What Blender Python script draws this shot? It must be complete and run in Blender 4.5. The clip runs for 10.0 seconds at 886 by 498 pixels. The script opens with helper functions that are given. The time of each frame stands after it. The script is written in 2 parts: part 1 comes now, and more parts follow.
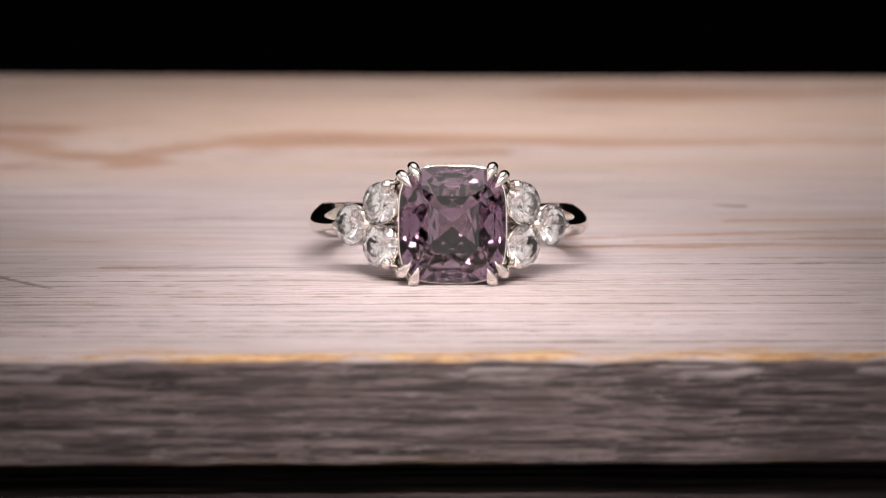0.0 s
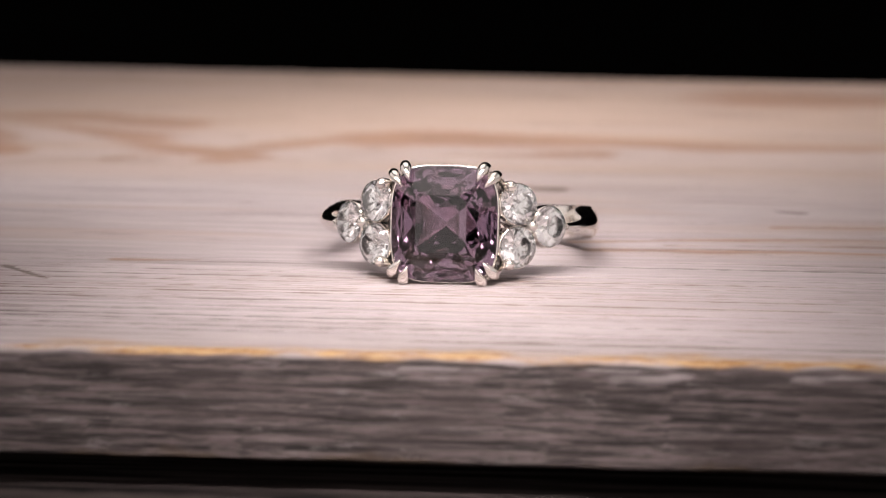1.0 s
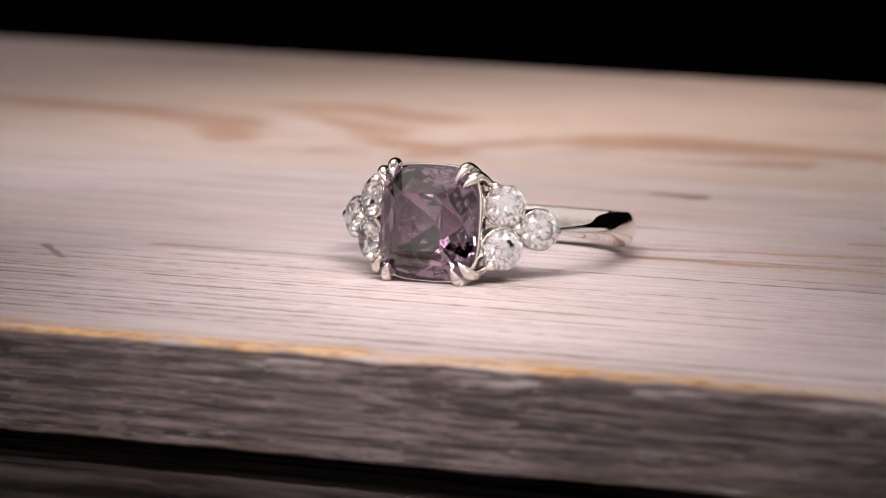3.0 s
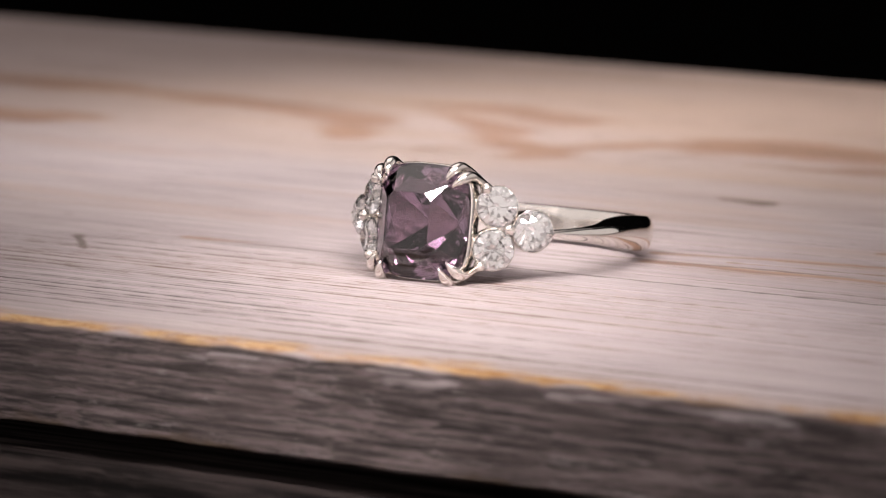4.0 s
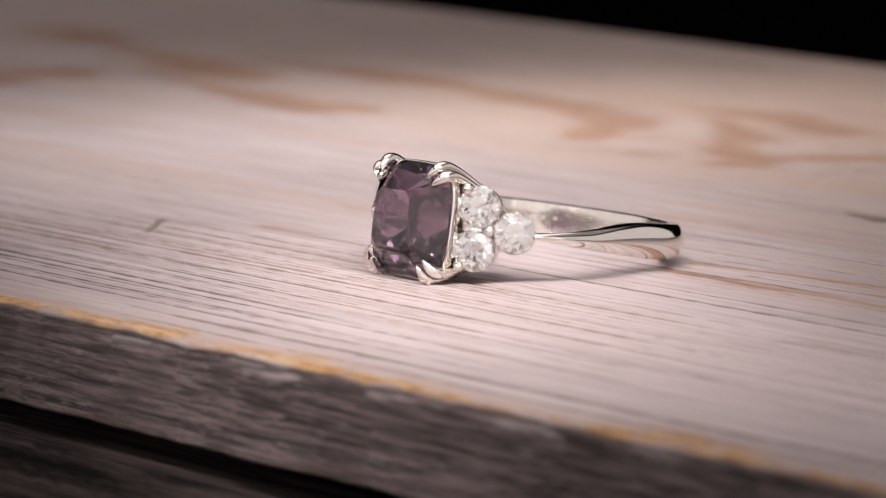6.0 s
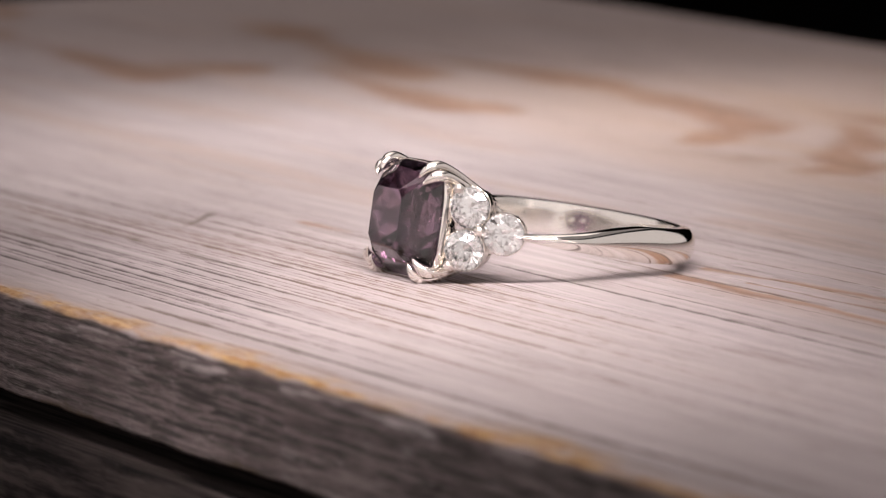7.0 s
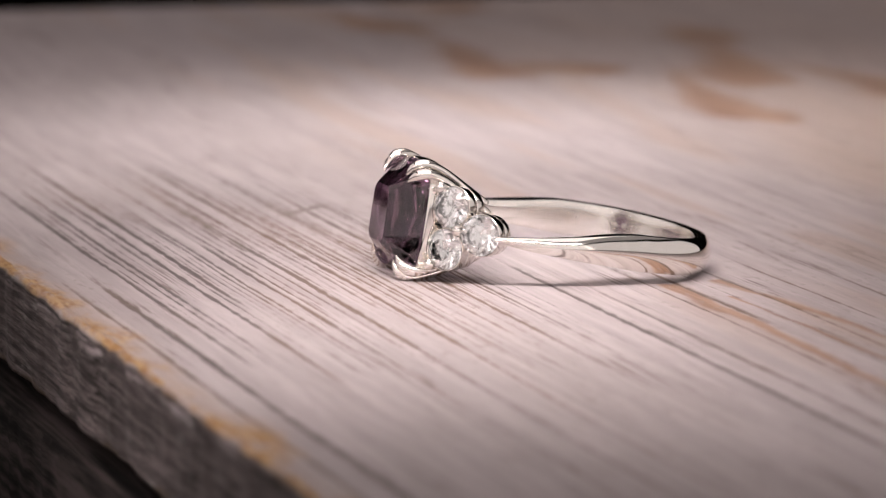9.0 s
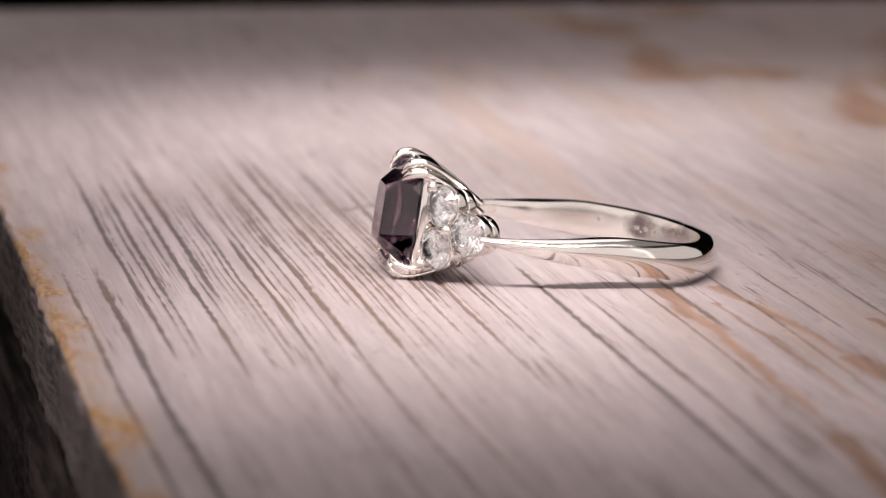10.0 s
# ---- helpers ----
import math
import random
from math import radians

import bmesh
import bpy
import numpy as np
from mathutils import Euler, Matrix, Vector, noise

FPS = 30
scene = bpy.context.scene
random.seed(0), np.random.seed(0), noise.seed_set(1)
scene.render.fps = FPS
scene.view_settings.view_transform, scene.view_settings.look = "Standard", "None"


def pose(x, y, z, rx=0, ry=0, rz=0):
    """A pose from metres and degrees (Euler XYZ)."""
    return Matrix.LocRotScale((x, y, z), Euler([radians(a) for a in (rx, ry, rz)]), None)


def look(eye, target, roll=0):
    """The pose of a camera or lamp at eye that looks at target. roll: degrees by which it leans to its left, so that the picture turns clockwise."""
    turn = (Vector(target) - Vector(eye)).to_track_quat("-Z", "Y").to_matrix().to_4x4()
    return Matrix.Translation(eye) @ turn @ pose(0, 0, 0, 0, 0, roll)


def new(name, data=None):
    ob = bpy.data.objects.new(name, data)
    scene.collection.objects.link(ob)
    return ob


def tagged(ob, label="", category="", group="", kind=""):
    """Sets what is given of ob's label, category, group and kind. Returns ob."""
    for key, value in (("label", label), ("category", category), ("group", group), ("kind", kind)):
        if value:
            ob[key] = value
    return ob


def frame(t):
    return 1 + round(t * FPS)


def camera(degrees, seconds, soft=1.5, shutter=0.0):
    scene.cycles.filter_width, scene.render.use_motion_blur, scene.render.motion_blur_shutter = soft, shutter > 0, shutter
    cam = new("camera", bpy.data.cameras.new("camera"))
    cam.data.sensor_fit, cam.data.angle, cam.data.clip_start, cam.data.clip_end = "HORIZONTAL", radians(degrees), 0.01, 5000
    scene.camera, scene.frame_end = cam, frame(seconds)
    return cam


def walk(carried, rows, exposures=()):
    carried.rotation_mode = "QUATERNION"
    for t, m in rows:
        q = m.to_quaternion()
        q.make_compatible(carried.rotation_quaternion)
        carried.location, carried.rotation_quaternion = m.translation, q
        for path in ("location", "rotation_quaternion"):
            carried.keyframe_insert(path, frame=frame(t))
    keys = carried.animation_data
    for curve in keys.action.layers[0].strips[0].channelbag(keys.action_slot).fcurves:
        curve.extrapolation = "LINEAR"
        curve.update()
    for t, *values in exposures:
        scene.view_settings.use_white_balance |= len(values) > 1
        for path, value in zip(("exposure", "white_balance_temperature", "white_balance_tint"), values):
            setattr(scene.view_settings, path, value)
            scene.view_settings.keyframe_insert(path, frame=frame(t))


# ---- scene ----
MM = 0.001

# ---- camera ----
cam = camera(12.23, 10.0, soft=1.2, shutter=0.0)
EYE = Vector((0.0, -0.301, 0.05156))
YAW, PITCH = radians(-0.354), radians(-9.385)
AIM = EYE + Vector((math.sin(YAW) * math.cos(PITCH), math.cos(YAW) * math.cos(PITCH), math.sin(PITCH)))
cam.data.dof.use_dof = True
cam.data.dof.focus_distance = 0.301
cam.data.dof.aperture_fstop = 48.0
cam.data.dof.aperture_blades = 0
walk(cam, [(0.0, look(EYE, AIM, 0.365)), (10.0, look(EYE, AIM, 0.365))], exposures=[(0.0, 0.0), (10.0, 0.0)])

# ---- light ----
world = bpy.data.worlds.new("dark_studio")
scene.world = world
world.use_nodes = True
world.node_tree.nodes["Background"].inputs["Color"].default_value = (0.9, 0.85, 0.85, 1)
world.node_tree.nodes["Background"].inputs["Strength"].default_value = 0.01


def area_lamp(name, eye, target, width, height, watts, colour):
    data = bpy.data.lights.new(name, "AREA")
    data.shape, data.size, data.size_y = "RECTANGLE", width, height
    data.energy, data.color = watts, colour
    ob = new(name, data)
    ob.matrix_world = look(eye, target)
    return ob


def spot_lamp(name, eye, target, cone, radius, watts, colour):
    data = bpy.data.lights.new(name, "SPOT")
    data.spot_size, data.spot_blend, data.shadow_soft_size = radians(cone), 1.0, radius
    data.energy, data.color = watts, colour
    ob = new(name, data)
    ob.matrix_world = look(eye, target)
    return ob


WARM = (1.0, 0.89, 0.858)
PALE = (1.0, 0.905, 0.88)
# a white light tent, open towards the black backdrop, and two rows of small spots
area_lamp("tent_top", (0.0, 0.05, 0.62), (0, 0.0501, 0), 1.00, 1.30, 0.90, WARM)
area_lamp("softbox_top", (-0.05, 0.15, 0.46), (-0.05, 0.1501, 0), 0.50, 0.45, 0.74, WARM)
area_lamp("tent_front_left", (-0.46, -0.75, 0.31), (-0.40, 0.5, 0.31), 0.62, 0.64, 1.10, WARM)
area_lamp("tent_front_middle", (0.0, -0.75, 0.31), (0.0, 0.5, 0.31), 0.29, 0.64, 0.53, WARM)
area_lamp("tent_front_right", (0.46, -0.75, 0.31), (0.40, 0.5, 0.31), 0.62, 0.64, 1.06, WARM)
area_lamp("tent_left", (-0.66, -0.12, 0.32), (0.5, -0.12, 0.32), 1.20, 0.62, 1.75, WARM)
area_lamp("tent_right", (0.66, -0.12, 0.32), (-0.5, -0.12, 0.32), 1.20, 0.62, 1.40, WARM)
# spot rows added to pool light mid-view, standing in for lens vignetting
SPOTS = [(x, -0.25, 0.34, -0.004, 5.9, 0.022, 4.3) for x in (-0.21, -0.15, -0.09, -0.03, 0.03, 0.09, 0.15, 0.21)]
SPOTS += [(x, 0.15, 0.43, 0.079, 7.0, 0.030, 6.2) for x in (-0.08, 0.03, 0.14, 0.25)]
for x, y, z, ty, cone, size, watts in SPOTS:
    pool = spot_lamp("vignette_spot", (x, y, z), (-0.001, ty, 0), cone, size, watts, PALE)
    pool.scale = (1.0, 3.3, 1.0)


# ---- materials ----
def material(name):
    m = bpy.data.materials.new(name)
    m.use_nodes = True
    return m, m.node_tree, m.node_tree.nodes["Principled BSDF"]


def node(tree, kind, inputs=None, **props):
    n = tree.nodes.new(kind)
    for key, value in props.items():
        setattr(n, key, value)
    for key, value in (inputs or {}).items():
        if isinstance(value, bpy.types.NodeSocket):
            tree.links.new(value, n.inputs[key])
        else:
            n.inputs[key].default_value = value
    return n


def maths(tree, op, a, b=0.0, clamp=False):
    n = node(tree, "ShaderNodeMath", {0: a, 1: b}, operation=op)
    n.use_clamp = clamp
    return n.outputs[0]


def mix_colour(tree, fac, a, b, blend="MIX"):
    n = node(tree, "ShaderNodeMix", {0: fac, 6: a, 7: b}, data_type="RGBA", blend_type=blend)
    return n.outputs[2]


def ramp(tree, fac, lo, hi):
    n = node(tree, "ShaderNodeMapRange", {"Value": fac, "From Min": lo, "From Max": hi}, interpolation_type="SMOOTHSTEP")
    return n.outputs[0]


def stretched_noise(tree, vec, scale, detail=4.0, rough=0.55):
    mapped = node(tree, "ShaderNodeMapping", {"Vector": vec, "Scale": scale})
    return node(tree, "ShaderNodeTexNoise", {"Vector": mapped.outputs[0], "Scale": 1.0, "Detail": detail, "Roughness": rough}).outputs[0]


def attribute(tree, name):
    return node(tree, "ShaderNodeAttribute", attribute_name=name).outputs["Fac"]


def platinum_material(name, rough_lo, rough_hi):
    m, tree, bsdf = material(name)
    co = node(tree, "ShaderNodeTexCoord").outputs["Object"]
    n = stretched_noise(tree, co, (900, 900, 900), 5)
    fine = stretched_noise(tree, co, (6000, 6000, 6000), 2)
    bsdf.inputs["Metallic"].default_value = 1.0
    tree.links.new(mix_colour(tree, n, (0.87, 0.835, 0.79, 1), (0.93, 0.895, 0.855, 1)), bsdf.inputs["Base Color"])
    rough = node(tree, "ShaderNodeMapRange", {"Value": n, "From Min": 0.3, "From Max": 0.7, "To Min": rough_lo, "To Max": rough_hi})
    tree.links.new(rough.outputs[0], bsdf.inputs["Roughness"])
    bump = node(tree, "ShaderNodeBump", {"Strength": 0.04, "Distance": 0.00002, "Height": fine})
    tree.links.new(bump.outputs[0], bsdf.inputs["Normal"])
    return m


def dark_metal_material():
    m, tree, bsdf = material("dull_dark_metal")
    co = node(tree, "ShaderNodeTexCoord").outputs["Object"]
    n = stretched_noise(tree, co, (4000, 4000, 4000), 3)
    tree.links.new(mix_colour(tree, n, (0.36, 0.32, 0.28, 1), (0.52, 0.48, 0.44, 1)), bsdf.inputs["Base Color"])
    bsdf.inputs["Metallic"].default_value, bsdf.inputs["Roughness"].default_value = 1.0, 0.5
    return m


def gem_material(name, colour, ior, cloud, cloud_amount, rough):
    m, tree, bsdf = material(name)
    bsdf.inputs["Base Color"].default_value = colour
    bsdf.inputs["Transmission Weight"].default_value = 1.0
    bsdf.inputs["Roughness"].default_value = rough
    bsdf.inputs["IOR"].default_value = ior
    co = node(tree, "ShaderNodeTexCoord").outputs["Object"]
    n = stretched_noise(tree, co, (700, 700, 700), 4)
    tree.links.new(mix_colour(tree, maths(tree, "MULTIPLY", n, cloud_amount), colour, cloud), bsdf.inputs["Base Color"])
    return m


def painted_wood_material():
    m, tree, bsdf = material("whitewashed_worn_pine")
    co = node(tree, "ShaderNodeTexCoord").outputs["Object"]
    streak = stretched_noise(tree, co, (45, 900, 900), 6, 0.6)
    fine = stretched_noise(tree, co, (160, 3600, 3600), 5, 0.65)
    broad = stretched_noise(tree, co, (14, 60, 60), 3)
    flake = stretched_noise(tree, co, (500, 1500, 1500), 5, 0.7)
    groove, worn, side, rim, thin = (attribute(tree, a) for a in ("groove", "worn", "side", "rim", "thin"))
    paint = mix_colour(tree, ramp(tree, streak, 0.3, 0.7), (0.248, 0.215, 0.219, 1), (0.350, 0.304, 0.310, 1))
    paint = mix_colour(tree, maths(tree, "MULTIPLY", ramp(tree, broad, 0.45, 0.75), 0.25), paint, (0.27, 0.226, 0.217, 1))
    paint = mix_colour(tree, maths(tree, "MULTIPLY", thin, maths(tree, "ADD", 0.35, maths(tree, "MULTIPLY", streak, 0.8)), True), paint, (0.285, 0.20, 0.15, 1))
    paint = mix_colour(tree, maths(tree, "MULTIPLY", ramp(tree, fine, 0.52, 0.70), 0.42), paint, (0.195, 0.158, 0.154, 1))
    bare = mix_colour(tree, ramp(tree, streak, 0.35, 0.65), (0.155, 0.082, 0.05, 1), (0.255, 0.158, 0.108, 1))
    bare = mix_colour(tree, maths(tree, "MULTIPLY", ramp(tree, fine, 0.5, 0.7), 0.5), bare, (0.17, 0.085, 0.05, 1))
    wear = maths(tree, "ADD", worn, maths(tree, "MULTIPLY", maths(tree, "SUBTRACT", flake, 0.5), 0.7))
    top = mix_colour(tree, maths(tree, "MULTIPLY", ramp(tree, wear, 0.12, 0.70), 0.9), paint, bare)
    dirt = maths(tree, "ADD", groove, maths(tree, "MULTIPLY", maths(tree, "SUBTRACT", flake, 0.5), 0.5))
    dirtc = mix_colour(tree, ramp(tree, broad, 0.4, 0.6), (0.058, 0.045, 0.043, 1), (0.105, 0.064, 0.046, 1))
    top = mix_colour(tree, maths(tree, "MULTIPLY", ramp(tree, dirt, 0.10, 0.48), 0.88), top, dirtc)
    for scale, width, amount in (((9, 520, 520), 0.010, 0.75), ((16, 1100, 1100), 0.014, 0.7)):
        line = stretched_noise(tree, co, scale, 2.5, 0.5)
        line = maths(tree, "ABSOLUTE", maths(tree, "SUBTRACT", line, 0.5))
        line = maths(tree, "SUBTRACT", 1.0, ramp(tree, line, width * 0.45, width))
        where = ramp(tree, stretched_noise(tree, co, (38, 150, 150), 3, 0.6), 0.47, 0.64)
        line = maths(tree, "MULTIPLY", line, maths(tree, "MULTIPLY", where, amount))
        top = mix_colour(tree, line, top, (0.095, 0.068, 0.062, 1))
    chips = stretched_noise(tree, co, (420, 1000, 1000), 4, 0.6)
    chips = maths(tree, "MULTIPLY", ramp(tree, chips, 0.60, 0.66), ramp(tree, broad, 0.42, 0.56))
    top = mix_colour(tree, maths(tree, "MULTIPLY", chips, 0.55), top, (0.19, 0.155, 0.145, 1))
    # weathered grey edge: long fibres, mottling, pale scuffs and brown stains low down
    fibre = stretched_noise(tree, co, (105, 2300, 2300), 6, 0.7)
    hair = stretched_noise(tree, co, (420, 5200, 5200), 4, 0.7)
    mottle = stretched_noise(tree, co, (120, 330, 330), 5, 0.65)
    grey = mix_colour(tree, ramp(tree, fibre, 0.38, 0.62), (0.016, 0.0125, 0.012, 1), (0.138, 0.110, 0.109, 1))
    grey = mix_colour(tree, maths(tree, "MULTIPLY", ramp(tree, mottle, 0.45, 0.68), 0.55), grey, (0.046, 0.035, 0.034, 1))
    grey = mix_colour(tree, maths(tree, "MULTIPLY", ramp(tree, hair, 0.52, 0.66), 0.6), grey, (0.040, 0.031, 0.029, 1))
    grey = mix_colour(tree, maths(tree, "MULTIPLY", ramp(tree, stretched_noise(tree, co, (210, 900, 900), 5, 0.7), 0.57, 0.70), 0.65), grey, (0.205, 0.184, 0.182, 1))
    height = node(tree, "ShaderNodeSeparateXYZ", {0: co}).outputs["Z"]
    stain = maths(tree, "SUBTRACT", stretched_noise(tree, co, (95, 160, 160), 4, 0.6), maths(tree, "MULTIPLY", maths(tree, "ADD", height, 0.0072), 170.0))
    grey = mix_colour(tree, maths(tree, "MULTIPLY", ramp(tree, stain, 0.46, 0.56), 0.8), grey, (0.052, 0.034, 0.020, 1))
    ochre = mix_colour(tree, ramp(tree, flake, 0.35, 0.65), (0.20, 0.095, 0.03, 1), (0.35, 0.225, 0.115, 1))
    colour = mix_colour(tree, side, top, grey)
    rim = maths(tree, "MULTIPLY", rim, maths(tree, "ADD", 0.30, ramp(tree, stretched_noise(tree, co, (190, 420, 420), 5, 0.65), 0.38, 0.60)), True)
    colour = mix_colour(tree, rim, colour, ochre)
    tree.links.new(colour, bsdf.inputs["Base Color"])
    rough = node(tree, "ShaderNodeMapRange", {"Value": streak, "To Min": 0.55, "To Max": 0.8})
    tree.links.new(rough.outputs[0], bsdf.inputs["Roughness"])
    bsdf.inputs["Specular IOR Level"].default_value = 0.3
    relief = maths(tree, "ADD", maths(tree, "MULTIPLY", fine, 0.6), maths(tree, "MULTIPLY", flake, 0.4))
    bump = node(tree, "ShaderNodeBump", {"Strength": 0.8, "Distance": 0.00014, "Height": relief})
    tree.links.new(bump.outputs[0], bsdf.inputs["Normal"])
    return m


def dark_wood_material():
    m, tree, bsdf = material("near_black_wood")
    co = node(tree, "ShaderNodeTexCoord").outputs["Object"]
    # near-black base colour, streaked along the grain
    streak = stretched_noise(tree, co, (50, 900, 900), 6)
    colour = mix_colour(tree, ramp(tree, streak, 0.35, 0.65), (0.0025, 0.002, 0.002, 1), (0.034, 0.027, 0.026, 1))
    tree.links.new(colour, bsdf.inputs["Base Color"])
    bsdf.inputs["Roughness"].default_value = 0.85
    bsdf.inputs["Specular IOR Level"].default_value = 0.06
    bump = node(tree, "ShaderNodeBump", {"Strength": 0.5, "Distance": 0.0002, "Height": streak})
    tree.links.new(bump.outputs[0], bsdf.inputs["Normal"])
    return m


def black_cloth_material():
    m, tree, bsdf = material("black_studio_cloth")
    co = node(tree, "ShaderNodeTexCoord").outputs["Object"]
    n = stretched_noise(tree, co, (300, 300, 300), 4)
    tree.links.new(mix_colour(tree, n, (0.0008, 0.0008, 0.0008, 1), (0.0016, 0.0015, 0.0015, 1)), bsdf.inputs["Base Color"])
    bsdf.inputs["Roughness"].default_value = 1.0
    bsdf.inputs["Specular IOR Level"].default_value = 0.0
    return m


PLATINUM = platinum_material("polished_platinum", 0.05, 0.13)
SATIN = platinum_material("satin_platinum", 0.17, 0.22)
SPINEL = gem_material("mauve_spinel", (0.262, 0.145, 0.184, 1), 1.72, (0.175, 0.130, 0.235, 1), 0.85, 0.012)
DIAMOND = gem_material("clear_diamond", (1.0, 0.997, 0.995, 1), 2.42, (0.985, 0.98, 0.98, 1), 0.5, 0.07)
BAR_METAL = dark_metal_material()
WOOD = painted_wood_material()
DARK_WOOD = dark_wood_material()
CLOTH = black_cloth_material()


# ---- mesh helpers (coordinates in millimetres) ----
def finish(name, bm, mat, parent=None, label="", smooth=True):
    bmesh.ops.scale(bm, vec=(MM, MM, MM), verts=bm.verts)
    me = bpy.data.meshes.new(name)
    bm.to_mesh(me)
    bm.free()
    me.materials.append(mat)
    me.polygons.foreach_set("use_smooth", [smooth] * len(me.polygons))
    ob = new(name, me)
    if parent is not None:
        ob.parent = parent
    if label:
        tagged(ob, label)
    return ob


def part(name, bm, mat, parent, label="", smooth=True):
    return finish(name, bm, mat, parent, label, smooth)


def loft(bm, loops, closed=False, cap=True):
    """Skin a row of equal loops of points."""
    rings = [[bm.verts.new(p) for p in loop] for loop in loops]
    n = len(rings[0])
    pairs = list(zip(rings, rings[1:])) + ([(rings[-1], rings[0])] if closed else [])
    for a, b in pairs:
        for i in range(n):
            j = (i + 1) % n
            bm.faces.new((a[i], a[j], b[j], b[i]))
    if cap and not closed:
        bm.faces.new(rings[0][::-1])
        bm.faces.new(rings[-1])
    bmesh.ops.recalc_face_normals(bm, faces=bm.faces)
    return bm


def spline(points, n):
    """Catmull-Rom through tuples of any length, n samples."""
    pts = [np.array(p, float) for p in points]
    pts = [2 * pts[0] - pts[1]] + pts + [2 * pts[-1] - pts[-2]]
    out = []
    spans = len(pts) - 3
    for k in range(n):
        u = k / (n - 1) * spans
        i = min(int(u), spans - 1)
        f = u - i
        a, b, c, d = pts[i:i + 4]
        out.append(0.5 * (2 * b + (c - a) * f + (2 * a - 5 * b + 4 * c - d) * f * f + (3 * b - a - 3 * c + d) * f ** 3))
    return out


def tube(rows, n=26, sides=12):
    """A rounded rod: rows of (x, y, z, radius)."""
    pts = spline(rows, n)
    loops = []
    up = Vector((0.3, 0.2, 1)).normalized()
    for k, p in enumerate(pts):
        a, b = pts[max(k - 1, 0)], pts[min(k + 1, n - 1)]
        way = Vector(b[:3] - a[:3]).normalized()
        side = way.cross(up).normalized()
        top = side.cross(way)
        r = max(float(p[3]), 0.02)
        loops.append([Vector(p[:3]) + r * (math.cos(t) * side + math.sin(t) * top) for t in (2 * math.pi * j / sides for j in range(sides))])
    return loft(bmesh.new(), loops)


def lathe(profile, m, sides=32, closed=True):
    """Turn (radius, height) pairs about z, then move by m."""
    loops = []
    for r, h in profile:
        loops.append([m @ Vector((r * math.cos(a), r * math.sin(a), h)) for a in (2 * math.pi * j / sides for j in range(sides))])
    return loft(bmesh.new(), loops, closed=closed)


def hull(points):
    bm = bmesh.new()
    for p in points:
        bm.verts.new(p)
    bmesh.ops.convex_hull(bm, input=bm.verts)
    loose = [v for v in bm.verts if not v.link_faces]
    bmesh.ops.delete(bm, geom=loose, context="VERTS")
    bmesh.ops.dissolve_limit(bm, angle_limit=radians(0.5), verts=bm.verts, edges=bm.edges)
    bmesh.ops.recalc_face_normals(bm, faces=bm.faces)
    return bm


# ---- studio ----
def studio():
    bm = bmesh.new()
    for x, y in ((-1040, -1040), (1040, -1040), (1040, 1040), (-1040, 1040)):
        bm.verts.new((x, y, -24))
    bm.faces.new(bm.verts)
    tagged(finish("ground", bm, CLOTH, smooth=False), "black cloth ground under the boards", "ground", kind="structure")
    for name, x, y, w, d in (("wall_north", 0, 1020, 2080, 40), ("wall_south", 0, -1020, 2080, 40), ("wall_west", -1020, 0, 40, 2000), ("wall_east", 1020, 0, 40, 2000)):
        bm = bmesh.new()
        bmesh.ops.create_cube(bm, size=1)
        bmesh.ops.scale(bm, vec=(w, d, 900), verts=bm.verts)
        bmesh.ops.translate(bm, vec=(x, y, 426), verts=bm.verts)
        tagged(finish(name, bm, CLOTH, smooth=False), "plain black studio wall", "wall", kind="structure")


studio()


# ---- the boards ----
BOARD_TURN = 3.3
FRONT, BACK, LEFT, RIGHT, THICK = -32.1, 122.5, -187.0, 190.0, 7.4


def hash2(ix, iy, seed):
    v = np.sin(ix * 127.1 + iy * 311.7 + seed * 74.7) * 43758.5453
    return v - np.floor(v)


def value_noise(x, y, seed):
    ix, iy = np.floor(x), np.floor(y)
    fx, fy = x - ix, y - iy
    fx, fy = fx * fx * (3 - 2 * fx), fy * fy * (3 - 2 * fy)
    a, b = hash2(ix, iy, seed), hash2(ix + 1, iy, seed)
    c, d = hash2(ix, iy + 1, seed), hash2(ix + 1, iy + 1, seed)
    return (a + (b - a) * fx) * (1 - fy) + (c + (d - c) * fx) * fy


def fractal(x, y, seed, octaves=3):
    total, gain = 0.0, 0.5
    for k in range(octaves):
        total = total + gain * (value_noise(x * 2 ** k, y * 2 ** k, seed + k) - 0.5)
        gain *= 0.5
    return total


def smoothstep(a, b, v):
    t = np.clip((v - a) / (b - a), 0, 1)
    return t * t * (3 - 2 * t)


def stroke(x, y, x0, y0, x1, y1, w):
    """A worn streak that begins faint and ends strong, about w wide, with a ragged, drifting outline."""
    dx, dy = x1 - x0, y1 - y0
    wx = x + 2.2 * w * fractal(x / (5 * w + 3), y / (3 * w + 2), 5)
    wy = y + 2.0 * w * fractal(x / (6 * w + 4), y / (3 * w + 3), 7)
    u = ((wx - x0) * dx + (wy - y0) * dy) / (dx * dx + dy * dy)
    uc = np.clip(u, 0, 1)
    d = np.hypot(wx - x0 - uc * dx, wy - y0 - uc * dy)
    half = w * (0.95 + 0.7 * uc) * (0.85 + 1.2 * fractal(x / 9, y / 2.2, 9))
    return (1 - smoothstep(-half * 0.2, half * 1.5, d)) * (0.5 + 0.5 * uc)


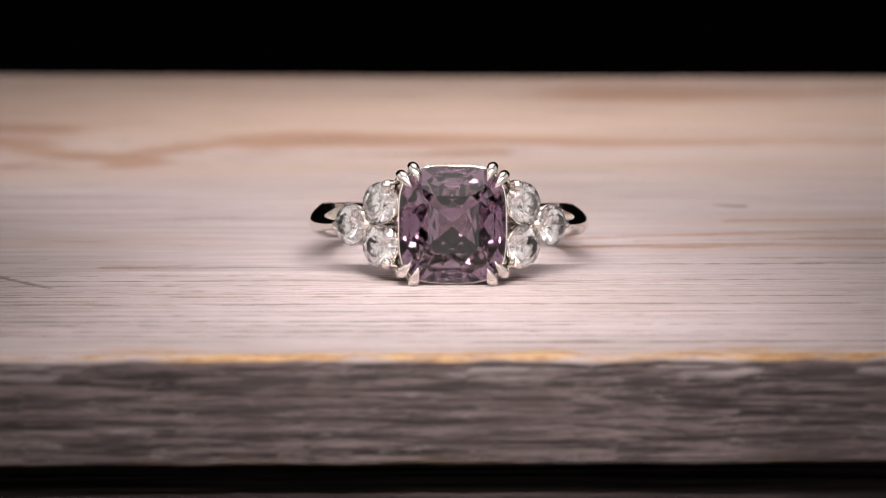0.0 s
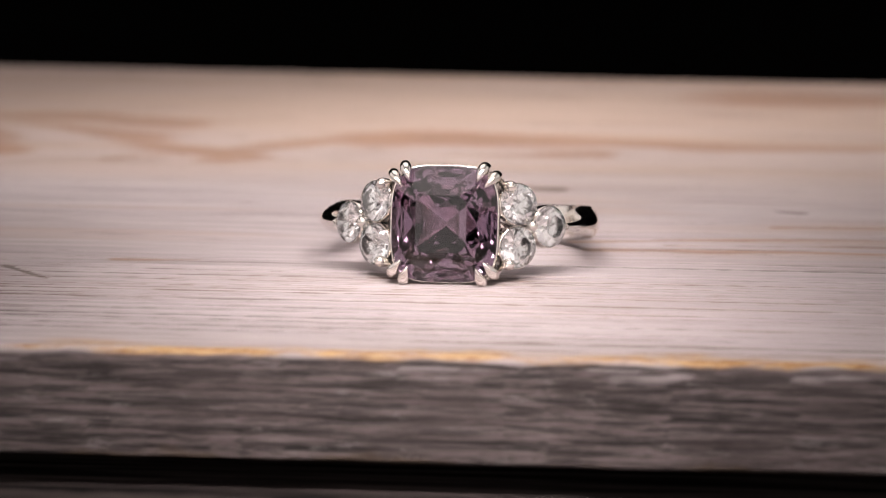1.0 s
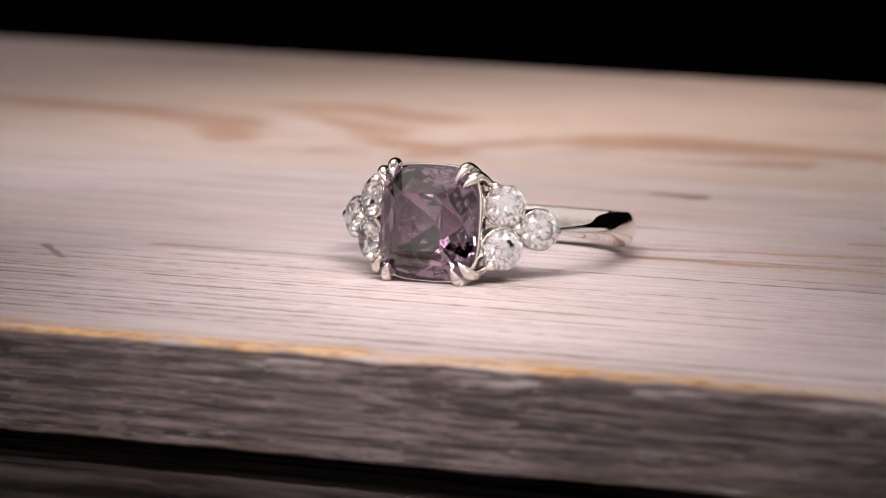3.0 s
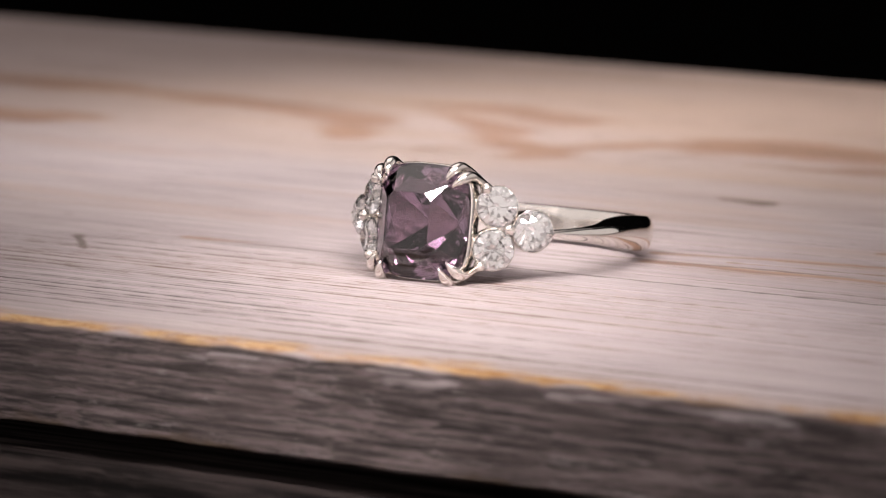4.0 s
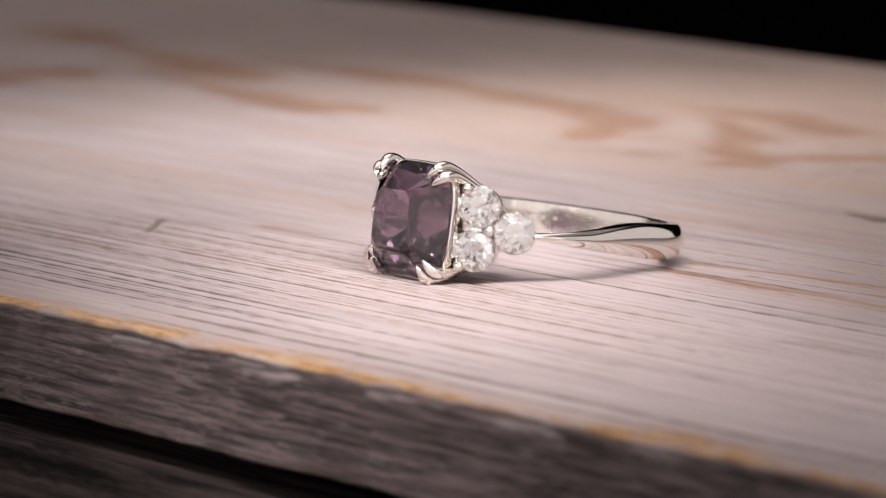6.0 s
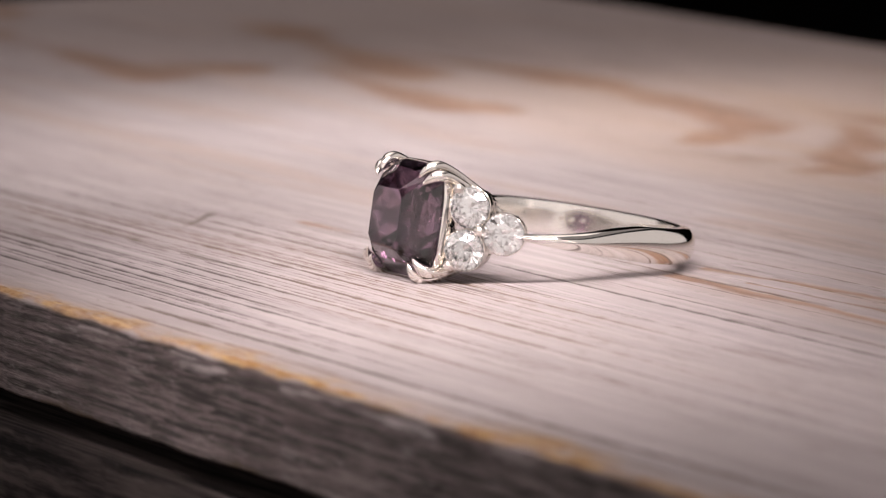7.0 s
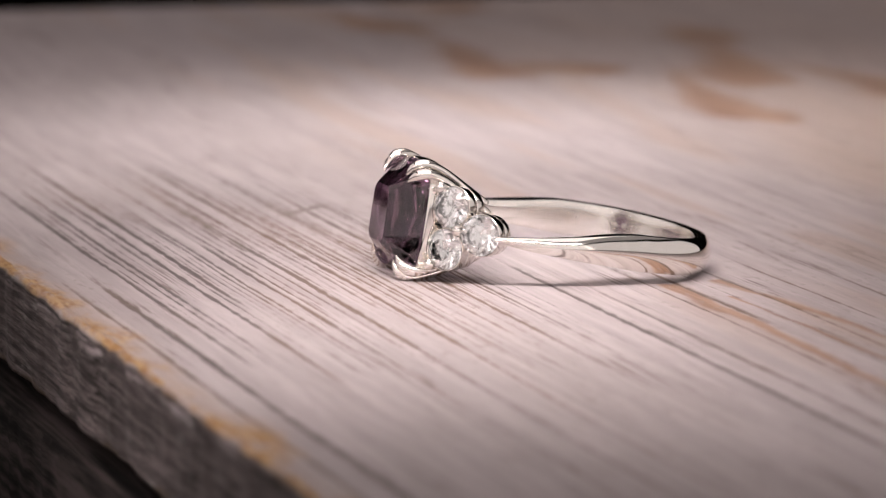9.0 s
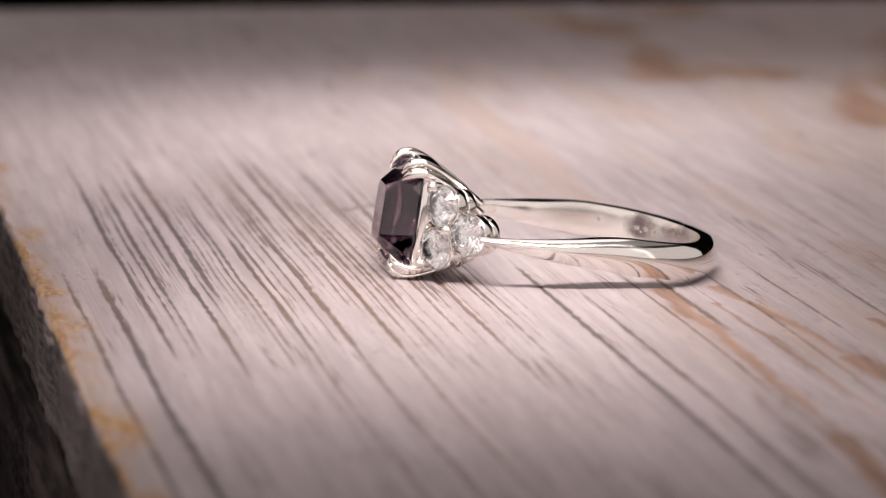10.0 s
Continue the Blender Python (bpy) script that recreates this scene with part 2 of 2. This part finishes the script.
# worn streaks: (x0, y0, x1, y1, width)
STREAKS = [
    (60, 12.0, 8, 12.9, 0.75), (36, 19.8, 7, 17.3, 0.65), (80, 23, 36, 19.8, 0.9), (90, 9, 60, 12, 0.8),
    (72, 16.6, 14, 15.3, 0.26), (62, 26.5, 22, 24.6, 0.40),
    (-20.5, 3.1, -27, 2.9, 0.5),
    (-116, 74.5, -86, 75.5, 3.4), (-90, 75.5, -64, 73, 3.2), (-68, 73.5, -50, 69.5, 3.6), (-53, 70, -46.5, 60, 3.2),
    (-56, 81, -44, 82.6, 3.2), (-46, 82.6, -34, 79, 3.4), (-50, 78, -36, 69, 2.6), (-38, 70, -26, 58, 3.0),
    (-26, 66, -12, 74, 2.4),
]
BLOTCHES = [
    (60, 112, 18, 106, 6.0), (-152, 75, -138, 75, 4.2), (-140, 75.5, -102, 66.5, 4.2), (-150, 46, -116, 43, 4.6),
    (-124, 46, -114, 55, 4.0), (-114, 60, -78, 54.5, 3.2), (-92, 54.5, -76, 56, 2.6), (-178, 42, -160, 44, 5.0),
    (-182, 50, -176, 58, 5.0), (60, 72, -14, 72, 5.0), (-8, 60.5, 6, 63.5, 2.2), (-37, 54, -18, 70, 2.2),
]


# small dark nicks and stains
NICKS = [(-30.4, -5.8, -34.4, -1.0, 0.34), (22.4, 33.1, 24.4, 32.4, 0.55), (-0.5, 43.2, 3.5, 42.6, 0.8)]


def board_fields(x, y):
    """Height of the relief, and the shares of dirt, of bare wood and of thin paint."""
    rng = random.Random(11)
    swell = 5.0 * np.exp(-(((x + 50) / 34) ** 2 + ((y - 66) / 17) ** 2)) - 4.0 * np.exp(-(((x + 112) / 30) ** 2 + ((y - 60) / 15) ** 2))
    yy = y + swell + 1.8 * fractal(x / 95, y / 40, 3) + 0.30 * fractal(x / 16, y / 6, 4)
    groove = np.zeros_like(x)
    line = -34.0
    k = 0
    while line < 121:
        wide = rng.random() < 0.2
        w = rng.uniform(0.14, 0.22) if wide else rng.uniform(0.07, 0.14)
        strength = rng.uniform(0.85, 1.0) if wide else rng.uniform(0.35, 0.8)
        length = rng.uniform(26, 90)
        reach = 6 * math.sin(line * 1.9)
        if -27 < line < 1:
            step = rng.uniform(0.40, 0.82)
        elif line < 26:
            step = rng.uniform(1.1, 2.9)
            w *= 1.15
        else:
            step = rng.uniform(0.9, 3.2)
        if abs(float(y[0]) - line) < 9:
            if -27 < line < 1:
                stay = 0.48 if line > -17 else 0.22
                place = ((0.85 if wide else 0.6) + 0.4 * (1 - smoothstep(0, 14, x + reach))) * (stay + (1 - stay) * (1 - smoothstep(18, 36, x + reach))) * (0.2 + 0.8 * smoothstep(-66, -32, x + 2 * reach))
            elif line < 26:
                place = 0.18 + 0.50 * smoothstep(-8, 6, x)
            else:
                place = 0.38
            along = 0.22 + 0.78 * smoothstep(0.18, 0.44, value_noise(x / length + k * 7.3, yy * 0 + k, 21))
            dash = 0.85 + 0.15 * smoothstep(0.25, 0.6, value_noise(x / 2.1 + k * 3.1, yy * 0 + k, 23))
            rough = 0.6 + 0.8 * value_noise(x / 1.1 + k, yy * 0 + k, 22)
            d = np.abs(yy - line) / (w * rough)
            groove = np.maximum(groove, 1.18 * strength * place * along * dash * np.exp(-d * d))
        line += step
        k += 1
    for s in NICKS:
        groove = np.maximum(groove, stroke(x, y, *s))
    groove = np.clip(groove, 0, 1)
    worn = np.zeros_like(x)
    for s in STREAKS:
        worn = np.maximum(worn, stroke(x, y, *s))
    for s in BLOTCHES:
        worn = np.maximum(worn, 0.9 * stroke(x, y, *s))
    thin = smoothstep(30, 78, y + 30 * fractal(x / 60, yy / 9, 33)) * (0.35 + 0.65 * smoothstep(-130, -30, x)) * (0.55 + 0.9 * value_noise(x / 45, yy / 4.5, 31))
    thin = np.maximum(thin, 0.5 * smoothstep(0.55, 0.8, value_noise(x / 30, yy / 2.0, 35)) * smoothstep(4, 16, y))
    dip = 0.30 * np.exp(-((x / 14) ** 2 + ((y - 18) / 6.5) ** 2))
    height = -0.19 * groove - 0.05 * worn + 0.04 * fractal(x / 22, yy / 2.2, 41) - dip
    return height, groove, worn, np.clip(thin, 0, 1)


def plank(name, parent):
    xs = np.concatenate([np.arange(LEFT, -60, 1.6), np.arange(-60, 70, 0.5), np.arange(70, RIGHT + 1, 4.0)])
    ys = np.concatenate([np.arange(FRONT + 0.9, -22, 0.14), np.arange(-22, 26, 0.11), np.arange(26, 60, 0.3), np.arange(60, BACK, 0.7), [BACK]])
    down = np.linspace(-THICK, -0.75, 32)
    turn = np.linspace(0.12, 1.0, 8)
    nx, nf, nt, ny = len(xs), len(down), len(turn), len(ys)
    X = np.repeat(xs[None, :], nf + nt + ny + 2, 0)
    edge = FRONT + 0.5 * fractal(xs / 9, xs * 0, 51) + 0.35 * fractal(xs / 2.2, xs * 0, 52)
    chip = 0.75 + 1.3 * fractal(xs / 6, xs * 0, 53)
    Y, Z = np.zeros_like(X), np.zeros_like(X)
    G, W, S, R, P = (np.zeros_like(X) for _ in range(5))
    r = 0.75 * np.clip(chip, 0.35, 1.3)
    for i, z in enumerate(down):
        low = 0.9 * np.clip(fractal(xs / 5, xs * 0, 57), 0, 1) * (1 - smoothstep(0, 0.25, i / nf))
        Y[i + 1] = edge + 0.22 * fractal(xs / 12, xs * 0 + z * 1.7, 54) + 0.10 * fractal(xs / 3, xs * 0 + z * 5, 55) + low
        Z[i + 1] = z
        S[i + 1] = 1 - 0.9 * smoothstep(0.06, 0.16, fractal(xs / 5, xs * 0 + z * 2.0, 71) - 0.10 * smoothstep(-0.7, -2.2, xs * 0 + z)) * smoothstep(-2.2, -0.9, xs * 0 + z)
    for i, u in enumerate(turn):
        a = u * math.pi / 2
        row = nf + 1 + i
        Y[row] = edge + r * (1 - math.cos(a)) + 0.06 * fractal(xs / 1.5, xs * 0 + u * 9, 56)
        Z[row] = -0.75 + 0.75 * math.sin(a)
        S[row] = 1 - smoothstep(0.15, 0.55, u + 0.5 * fractal(xs / 4, xs * 0, 58))
        R[row] = smoothstep(0.2, 0.5, u + 0.8 * fractal(xs / 3, xs * 0 + u, 59)) * np.clip(0.85 + 1.2 * fractal(xs / 16, xs * 0, 60), 0, 1)
    rows = nf + nt + 1
    start = FRONT + 0.9
    for i, y in enumerate(ys):
        row = rows + i
        near = 1 - smoothstep(0, 3.0, y - start)
        Y[row] = y + (edge + r - start) * near
        Y[row] += (119.2 - 0.034 * np.minimum(xs, 15) - BACK) * smoothstep(60, BACK, y)
        h, g, w, P[row] = board_fields(X[row], Y[row])
        Z[row] = h * (1 - near) - 0.03 * near
        G[row], W[row] = g * smoothstep(0.4, 2.0, y - start), w
        R[row] = (1 - smoothstep(0.1, 2.4, y - start + 2.6 * fractal(xs / 6, xs * 0 + y / 2, 61))) * np.clip(0.62 + 2.0 * fractal(xs / 11, xs * 0, 62), 0.08, 1)
    Y[0], Z[0], S[0] = Y[-2], -THICK, 1
    Y[-1], Z[-1], S[-1] = Y[-2], -THICK, 1
    nrow = X.shape[0]
    co = np.stack([X, Y, Z], -1).reshape(-1, 3) * MM
    idx = np.arange(nrow * nx).reshape(nrow, nx)
    quads = np.stack([idx[:-1, :-1], idx[:-1, 1:], idx[1:, 1:], idx[1:, :-1]], -1).reshape(-1, 4)
    me = bpy.data.meshes.new(name)
    me.vertices.add(len(co))
    me.vertices.foreach_set("co", co.ravel())
    ends = [list(idx[:, 0]), list(idx[::-1, -1])]
    flat = np.concatenate([quads.ravel()] + [np.array(e) for e in ends]).astype(np.int32)
    counts = np.concatenate([np.full(len(quads), 4), [len(e) for e in ends]]).astype(np.int32)
    me.loops.add(len(flat))
    me.loops.foreach_set("vertex_index", flat)
    me.polygons.add(len(counts))
    me.polygons.foreach_set("loop_start", np.concatenate([[0], np.cumsum(counts)[:-1]]).astype(np.int32))
    me.polygons.foreach_set("loop_total", counts)
    me.polygons.foreach_set("use_smooth", np.ones(len(counts), bool))
    me.update(calc_edges=True)
    for key, values in (("groove", G), ("worn", W), ("side", S), ("rim", R), ("thin", P)):
        me.attributes.new(key, "FLOAT", "POINT").data.foreach_set("value", values.astype(np.float32).ravel())
    me.materials.append(WOOD)
    me.validate()
    ob = new(name, me)
    ob.parent = parent
    return ob


def rough_bar(x0, x1, y0, y1, z0, z1, seed, nx=90):
    """A sawn bar with uneven arrises."""
    rng = random.Random(seed)
    loops = []
    for k in range(nx):
        x = x0 + (x1 - x0) * k / (nx - 1)
        j = [rng.uniform(-0.15, 0.15) for _ in range(8)]
        c = 0.5
        loops.append([(x, y0 + j[0], z0 + c), (x, y0 + c, z0), (x, y1 - c, z0), (x, y1 + j[1], z0 + c),
                      (x, y1 + j[2], z1 - c), (x, y1 - c, z1), (x, y0 + c + j[4], z1), (x, y0 + j[3], z1 - c + j[5])])
    return loft(bmesh.new(), loops)


def boards():
    base = tagged(new("wooden_display_board"), "whitewashed worn pine board over a near-black lower plank", "wooden board")
    base.location = (0, 0, -24 * MM)
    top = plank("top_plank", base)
    top.location = (0, 0, 24 * MM)
    tagged(top, "whitewashed pine plank with grey weathered edge")
    for x in (-150, 150):
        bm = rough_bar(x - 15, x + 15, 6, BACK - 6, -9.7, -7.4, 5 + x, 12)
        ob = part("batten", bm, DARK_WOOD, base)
        ob.location = (0, 0, 24 * MM)
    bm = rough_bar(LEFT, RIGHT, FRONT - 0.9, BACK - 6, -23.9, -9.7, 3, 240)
    ob = part("lower_plank", bm, DARK_WOOD, base, "near-black rough lower plank")
    ob.location = (0, 0, 24 * MM)
    return base


BOARD = boards()

# ---- the ring: hole centre at the origin, stone towards -y ----
TILT, RING_TURN = 9.0, 2.0
RING_AT = (-1.6, 8.7, 2.60)
GIRDLE_Y, STONE_W, STONE_H = -13.1, 3.87, 4.22
HEAD_Z = -0.33
HOOP_BARS = [(-72, 0.55, 0.22, 0.2), (-51.5, 0.45, 0.3, 0.1), (-46, 0.5, 0.3, 0.12), (-40, 0.4, 0.28, 0.15)]


def cushion(n, w, h, power=3.6):
    out = []
    for k in range(n):
        a = 2 * math.pi * (k + 0.5) / n
        c, s = math.cos(a), math.sin(a)
        out.append((w * math.copysign(abs(c) ** (2 / power), c), h * math.copysign(abs(s) ** (2 / power), s)))
    return out


def centre_stone(parent):
    pts = []
    crown, depth = 2.3, 3.80

    def tier(w, h, cut, y):
        for sx in (-1, 1):
            for sz in (-1, 1):
                pts.append((sx * w, y, sz * (h - cut)))
                pts.append((sx * (w - cut), y, sz * h))

    # table, four wide crown facets and a kite at each corner
    tier(1.85, 2.08, 0.52, GIRDLE_Y - crown)
    for sx in (-1, 1):
        for sz in (-1, 1):
            pts.append((sx * 2.66, GIRDLE_Y - crown * 0.52, sz * 2.90))
            pts.append((sx * 3.42, GIRDLE_Y - crown * 0.24, sz * 2.45))
            pts.append((sx * 2.22, GIRDLE_Y - crown * 0.24, sz * 3.76))
    for x, z in cushion(40, STONE_W, STONE_H):
        pts.append((x, GIRDLE_Y - 0.09, z))
        pts.append((x, GIRDLE_Y + 0.09, z))
    # pavilion: step tiers broken by half facets, shallow towards the culet
    for k in range(16):
        a = math.pi / 8 * (k + 0.5)
        c, s = math.cos(a), math.sin(a)
        q = 0.925 * (abs(c) ** 3.6 + abs(s) ** 3.6) ** (-1 / 3.6)
        pts.append((STONE_W * q * c, GIRDLE_Y + 0.60, STONE_H * q * s))
    tier(3.10, 3.42, 0.95, GIRDLE_Y + 1.22)
    for k in range(8):
        a = math.pi / 4 * k
        c, s = math.cos(a), math.sin(a)
        q = (abs(c) ** 3.4 + abs(s) ** 3.4) ** (-1 / 3.4)
        pts.append((2.66 * q * c, GIRDLE_Y + 1.84, 2.98 * q * s))
    tier(2.02, 2.32, 0.62, GIRDLE_Y + 2.36)
    tier(0.98, 1.22, 0.30, GIRDLE_Y + 3.22)
    for sx in (-1, 1):
        pts.append((sx * 1.48, GIRDLE_Y + 2.86, 0))
        pts.append((0, GIRDLE_Y + 2.88, sx * 1.72))
    pts.append((0, GIRDLE_Y + depth, 0.14))
    pts.append((0, GIRDLE_Y + depth, -0.14))
    pts = [(x, y, z + HEAD_Z) for x, y, z in pts]
    return part("centre_stone", hull(pts), SPINEL, parent, "mauve purple cushion-cut faceted gemstone", smooth=False)


def brilliant(radius):
    """A round brilliant, table towards +z, girdle at z = 0."""
    pts = []
    r = radius
    for k in range(8):
        a = math.pi / 4 * k
        pts.append((0.56 * r * math.cos(a), 0.56 * r * math.sin(a), 0.33 * r))
        b = a + math.pi / 8
        pts.append((0.80 * r * math.cos(b), 0.80 * r * math.sin(b), 0.195 * r))
        pts.append((0.22 * r * math.cos(b), 0.22 * r * math.sin(b), -0.70 * r))
    for k in range(32):
        a = 2 * math.pi * k / 32
        pts.append((r * math.cos(a), r * math.sin(a), 0.02 * r))
        pts.append((r * math.cos(a), r * math.sin(a), -0.02 * r))
    for k in range(16):
        a = math.pi / 8 * k
        pts.append((0.925 * r * math.cos(a + math.pi / 16), 0.925 * r * math.sin(a + math.pi / 16), 0.098 * r))
    for k in range(8):
        a = math.pi / 4 * k
        pts.append((0.60 * r * math.cos(a), 0.60 * r * math.sin(a), -0.392 * r))
    pts.append((0, 0, -0.90 * r))
    return hull(pts)


def facing(at, normal, spin=0.0):
    q = Vector(normal).to_track_quat("Z", "Y").to_matrix().to_4x4()
    return Matrix.Translation(at) @ q @ Matrix.Rotation(spin, 4, "Z")


def band(parent):
    loops = []
    end = 136.0
    n = 161
    for k in range(n):
        deg = -end + 2 * end * k / (n - 1)
        a = radians(deg)
        s = abs(deg)
        ro = 10.1 + 2.5 * max(0.0, (s - 75) / (end - 75)) ** 1.6
        ri = 8.55 + 3.2 * float(smoothstep(92, end, s)) ** 1.2
        square = 0.06 + 0.56 * math.exp(-((s - 52) / 20) ** 2) - 0.22 * math.exp(-((s - 92) / 14) ** 2)
        ro, ri = ro + square, ri + 0.85 * square
        w = 1.33 - 1.09 * max(0.0, (s - 78) / 58) ** 1.3
        drop = HEAD_Z * float(smoothstep(80, end, s))
        thick = ro - ri
        dome = min(0.55, 0.45 * thick)
        loop = []
        for q in np.linspace(-1, 1, 13):
            q = float(q)
            loop.append((ro - dome * q * q * (0.8 + 0.2 * q ** 6), 0.975 * w * q))
        loop.append((ro - dome - 0.06, w))
        loop.append((ri + 0.16 * thick, w))
        for q in np.linspace(1, -1, 7):
            q = float(q)
            loop.append((ri + 0.07 * q ** 4, 0.94 * w * q))
        loop.append((ri + 0.16 * thick, -w))
        loop.append((ro - dome - 0.06, -w))
        loops.append([(rr * math.sin(a), rr * math.cos(a), zz + drop) for rr, zz in loop])
    ob = part("band", loft(bmesh.new(), loops), PLATINUM, parent, "polished platinum tapered ring band")
    ob.data.materials.append(SATIN)
    for f in ob.data.polygons:
        c = f.center / MM
        if math.hypot(c.x, c.y) < 8.8 + 0.48 * math.exp(-((math.degrees(math.atan2(abs(c.x), c.y)) - 52) / 20) ** 2) and abs(c.z) < 1.26:
            f.material_index = 1
    ob.data.set_sharp_from_angle(angle=radians(32))
    # small dark metal bars along the inside of the hoop
    for deg, wide, tall, z in HOOP_BARS:
        a = radians(deg)
        bm = bmesh.new()
        bmesh.ops.create_cube(bm, size=1)
        bmesh.ops.scale(bm, vec=(wide, 0.03, tall), verts=bm.verts)
        r = 8.60 + 0.48 * math.exp(-((abs(deg) - 52) / 20) ** 2)
        bmesh.ops.transform(bm, matrix=Matrix.Translation((r * math.sin(a), r * math.cos(a), z)) @ Matrix.Rotation(-a, 4, "Z"), verts=bm.verts)
        part("hoop_bar", bm, BAR_METAL, ob, "small dark bar inside the band", smooth=False)
    return ob


def setting(parent):
    # wall under the girdle of the stone
    loops = []
    ring = cushion(64, 1, 1)
    for w, h, y in ((3.93, 4.28, -13.02), (4.00, 4.34, -12.85), (4.00, 4.32, -12.0), (3.75, 4.0, -11.45), (3.45, 3.7, -11.5), (3.68, 3.98, -12.3), (3.84, 4.20, -12.98)):
        loops.append([(w * x, y, h * z + HEAD_Z) for x, z in ring])
    body = part("setting", loft(bmesh.new(), loops, closed=True), PLATINUM, parent, "polished platinum four-corner claw setting")
    # lower gallery rail
    loops = []
    for w, h, y in ((4.3, 2.2, -9.7), (4.4, 2.3, -9.4), (4.3, 2.2, -9.1), (3.9, 1.85, -9.1), (3.8, 1.75, -9.4), (3.9, 1.85, -9.7)):
        loops.append([(w * x, y, h * z + HEAD_Z) for x, z in ring])
    part("gallery_rail", loft(bmesh.new(), loops, closed=True), PLATINUM, body)
    for sx in (-1, 1):
        for sz in (-1, 1):
            tips = ((2.46, 3.10, 2.88, 4.14), (3.00, 2.66, 3.72, 3.54))
            for tx, tz, ox, oz in tips:
                rows = [(tx, -14.46, tz, 0.02), (0.80 * tx + 0.20 * ox, -14.44, 0.80 * tz + 0.20 * oz, 0.13),
                        (0.48 * tx + 0.52 * ox, -14.24, 0.48 * tz + 0.52 * oz, 0.29), (0.14 * tx + 0.86 * ox, -13.86, 0.14 * tz + 0.86 * oz, 0.42),
                        (ox + 0.05, -13.25, oz + 0.03, 0.41),
                        (ox + 0.12, -12.5, oz - 0.10, 0.35), (ox + 0.24, -11.5, oz - 0.50, 0.31),
                        (ox + 0.50, -10.4, oz - 1.10, 0.29), (ox + 0.85, -9.2, oz - 1.80, 0.28), (ox + 1.02, -8.5, oz - 2.22, 0.25)]
                rows = [(sx * x, y, sz * z + HEAD_Z, r) for x, y, z, r in rows]
                part("claw", tube(rows, 56, 16), PLATINUM, body)
    return body


SIDE_ANGLE = 40.0
SIDE_R = 1.50


def side_cluster(parent, sx):
    a = radians(SIDE_ANGLE)
    along = Vector((sx * math.cos(a), math.sin(a), 0))
    normal = Vector((sx * math.sin(a), -math.cos(a), 0))
    middle = Vector((sx * 6.06, -11.04, HEAD_Z))
    spots = [middle - along * 0.98 + Vector((0, 0, 1.58)), middle - along * 0.98 - Vector((0, 0, 1.58)), middle + along * 1.82]
    tilt = [Vector((0, 0, 0.06)) - along * 0.05, Vector((0, 0, -0.06)) - along * 0.05, along * 0.12]
    for k, (p, t) in enumerate(zip(spots, tilt)):
        nrm = (normal + t).normalized()
        m = facing(p, nrm, 0.35 * k)
        bm = brilliant(SIDE_R)
        bmesh.ops.transform(bm, matrix=m, verts=bm.verts)
        part("diamond", bm, DIAMOND, parent, "round brilliant-cut clear diamond", smooth=False)
        r = SIDE_R
        cup = [(r + 0.05, -0.06), (r + 0.08, -0.14), (r + 0.08, -0.70), (r + 0.02, -1.12), (r - 0.10, -1.20), (r - 0.26, -1.12),
               (r - 0.22, -0.80), (r - 0.04, -0.26), (r + 0.015, -0.08)]
        part("collet", lathe(cup, m, 40), PLATINUM, parent)
        # scalloped rail under each stone, held by short posts
        rail = [(r - 0.06, -1.32), (r - 0.02, -1.40), (r - 0.04, -2.10), (r - 0.14, -2.24), (r - 0.36, -2.24), (r - 0.42, -2.10), (r - 0.36, -1.36), (r - 0.16, -1.30)]
        part("gallery_scallop", lathe(rail, m, 36), PLATINUM, parent)
        for j in range(3):
            b = 2 * math.pi * (j + 0.25) / 3 + k
            ends = [m @ Vector(((r - 0.12) * math.cos(b), (r - 0.12) * math.sin(b), h)) for h in (-1.05, -1.4, -1.8)]
            part("gallery_post", tube([(*e, 0.17) for e in ends], 6, 8), PLATINUM, parent)
    beads = [(middle + normal * 0.36 + along * 0.02, 0.46)]
    beads += [(spots[0] - along * 0.95 + Vector((0, 0, 1.25)) + normal * 0.3, 0.44), (spots[1] - along * 0.95 - Vector((0, 0, 1.25)) + normal * 0.3, 0.44)]
    for p, r in beads:
        prof = [(0.02, 0.36), (r * 0.55, 0.30), (r * 0.9, 0.10), (r, -0.15), (r * 0.85, -0.7), (r * 0.6, -1.5), (0.02, -1.55)]
        part("bead_prong", lathe(prof, facing(p, normal), 18, closed=False), PLATINUM, parent)


def gem_ring():
    ring = tagged(new("gemstone_ring"), "platinum ring with mauve cushion gemstone and diamonds on white wood", "ring")
    band(ring)
    centre_stone(ring)
    setting(ring)
    side_cluster(ring, 1)
    side_cluster(ring, -1)
    return ring


RING = gem_ring()


# ---- movement: all turns slowly on one upright axis ----
def motions():
    ring_rest = pose(*(v * MM for v in RING_AT), 0, 0, RING_TURN) @ pose(0, 0, 0, -TILT, 0, 0)
    board_rest = pose(0, 0, -24 * MM, 0, 0, BOARD_TURN)
    times = [0.5 * k for k in range(21)]
    walk(RING, [(t, pose(0, 0, 0, 0, 0, -8.29 * t) @ ring_rest) for t in times])
    walk(BOARD, [(t, pose(0, 0, 0, 0, 0, -8.29 * t) @ board_rest) for t in times])


motions()
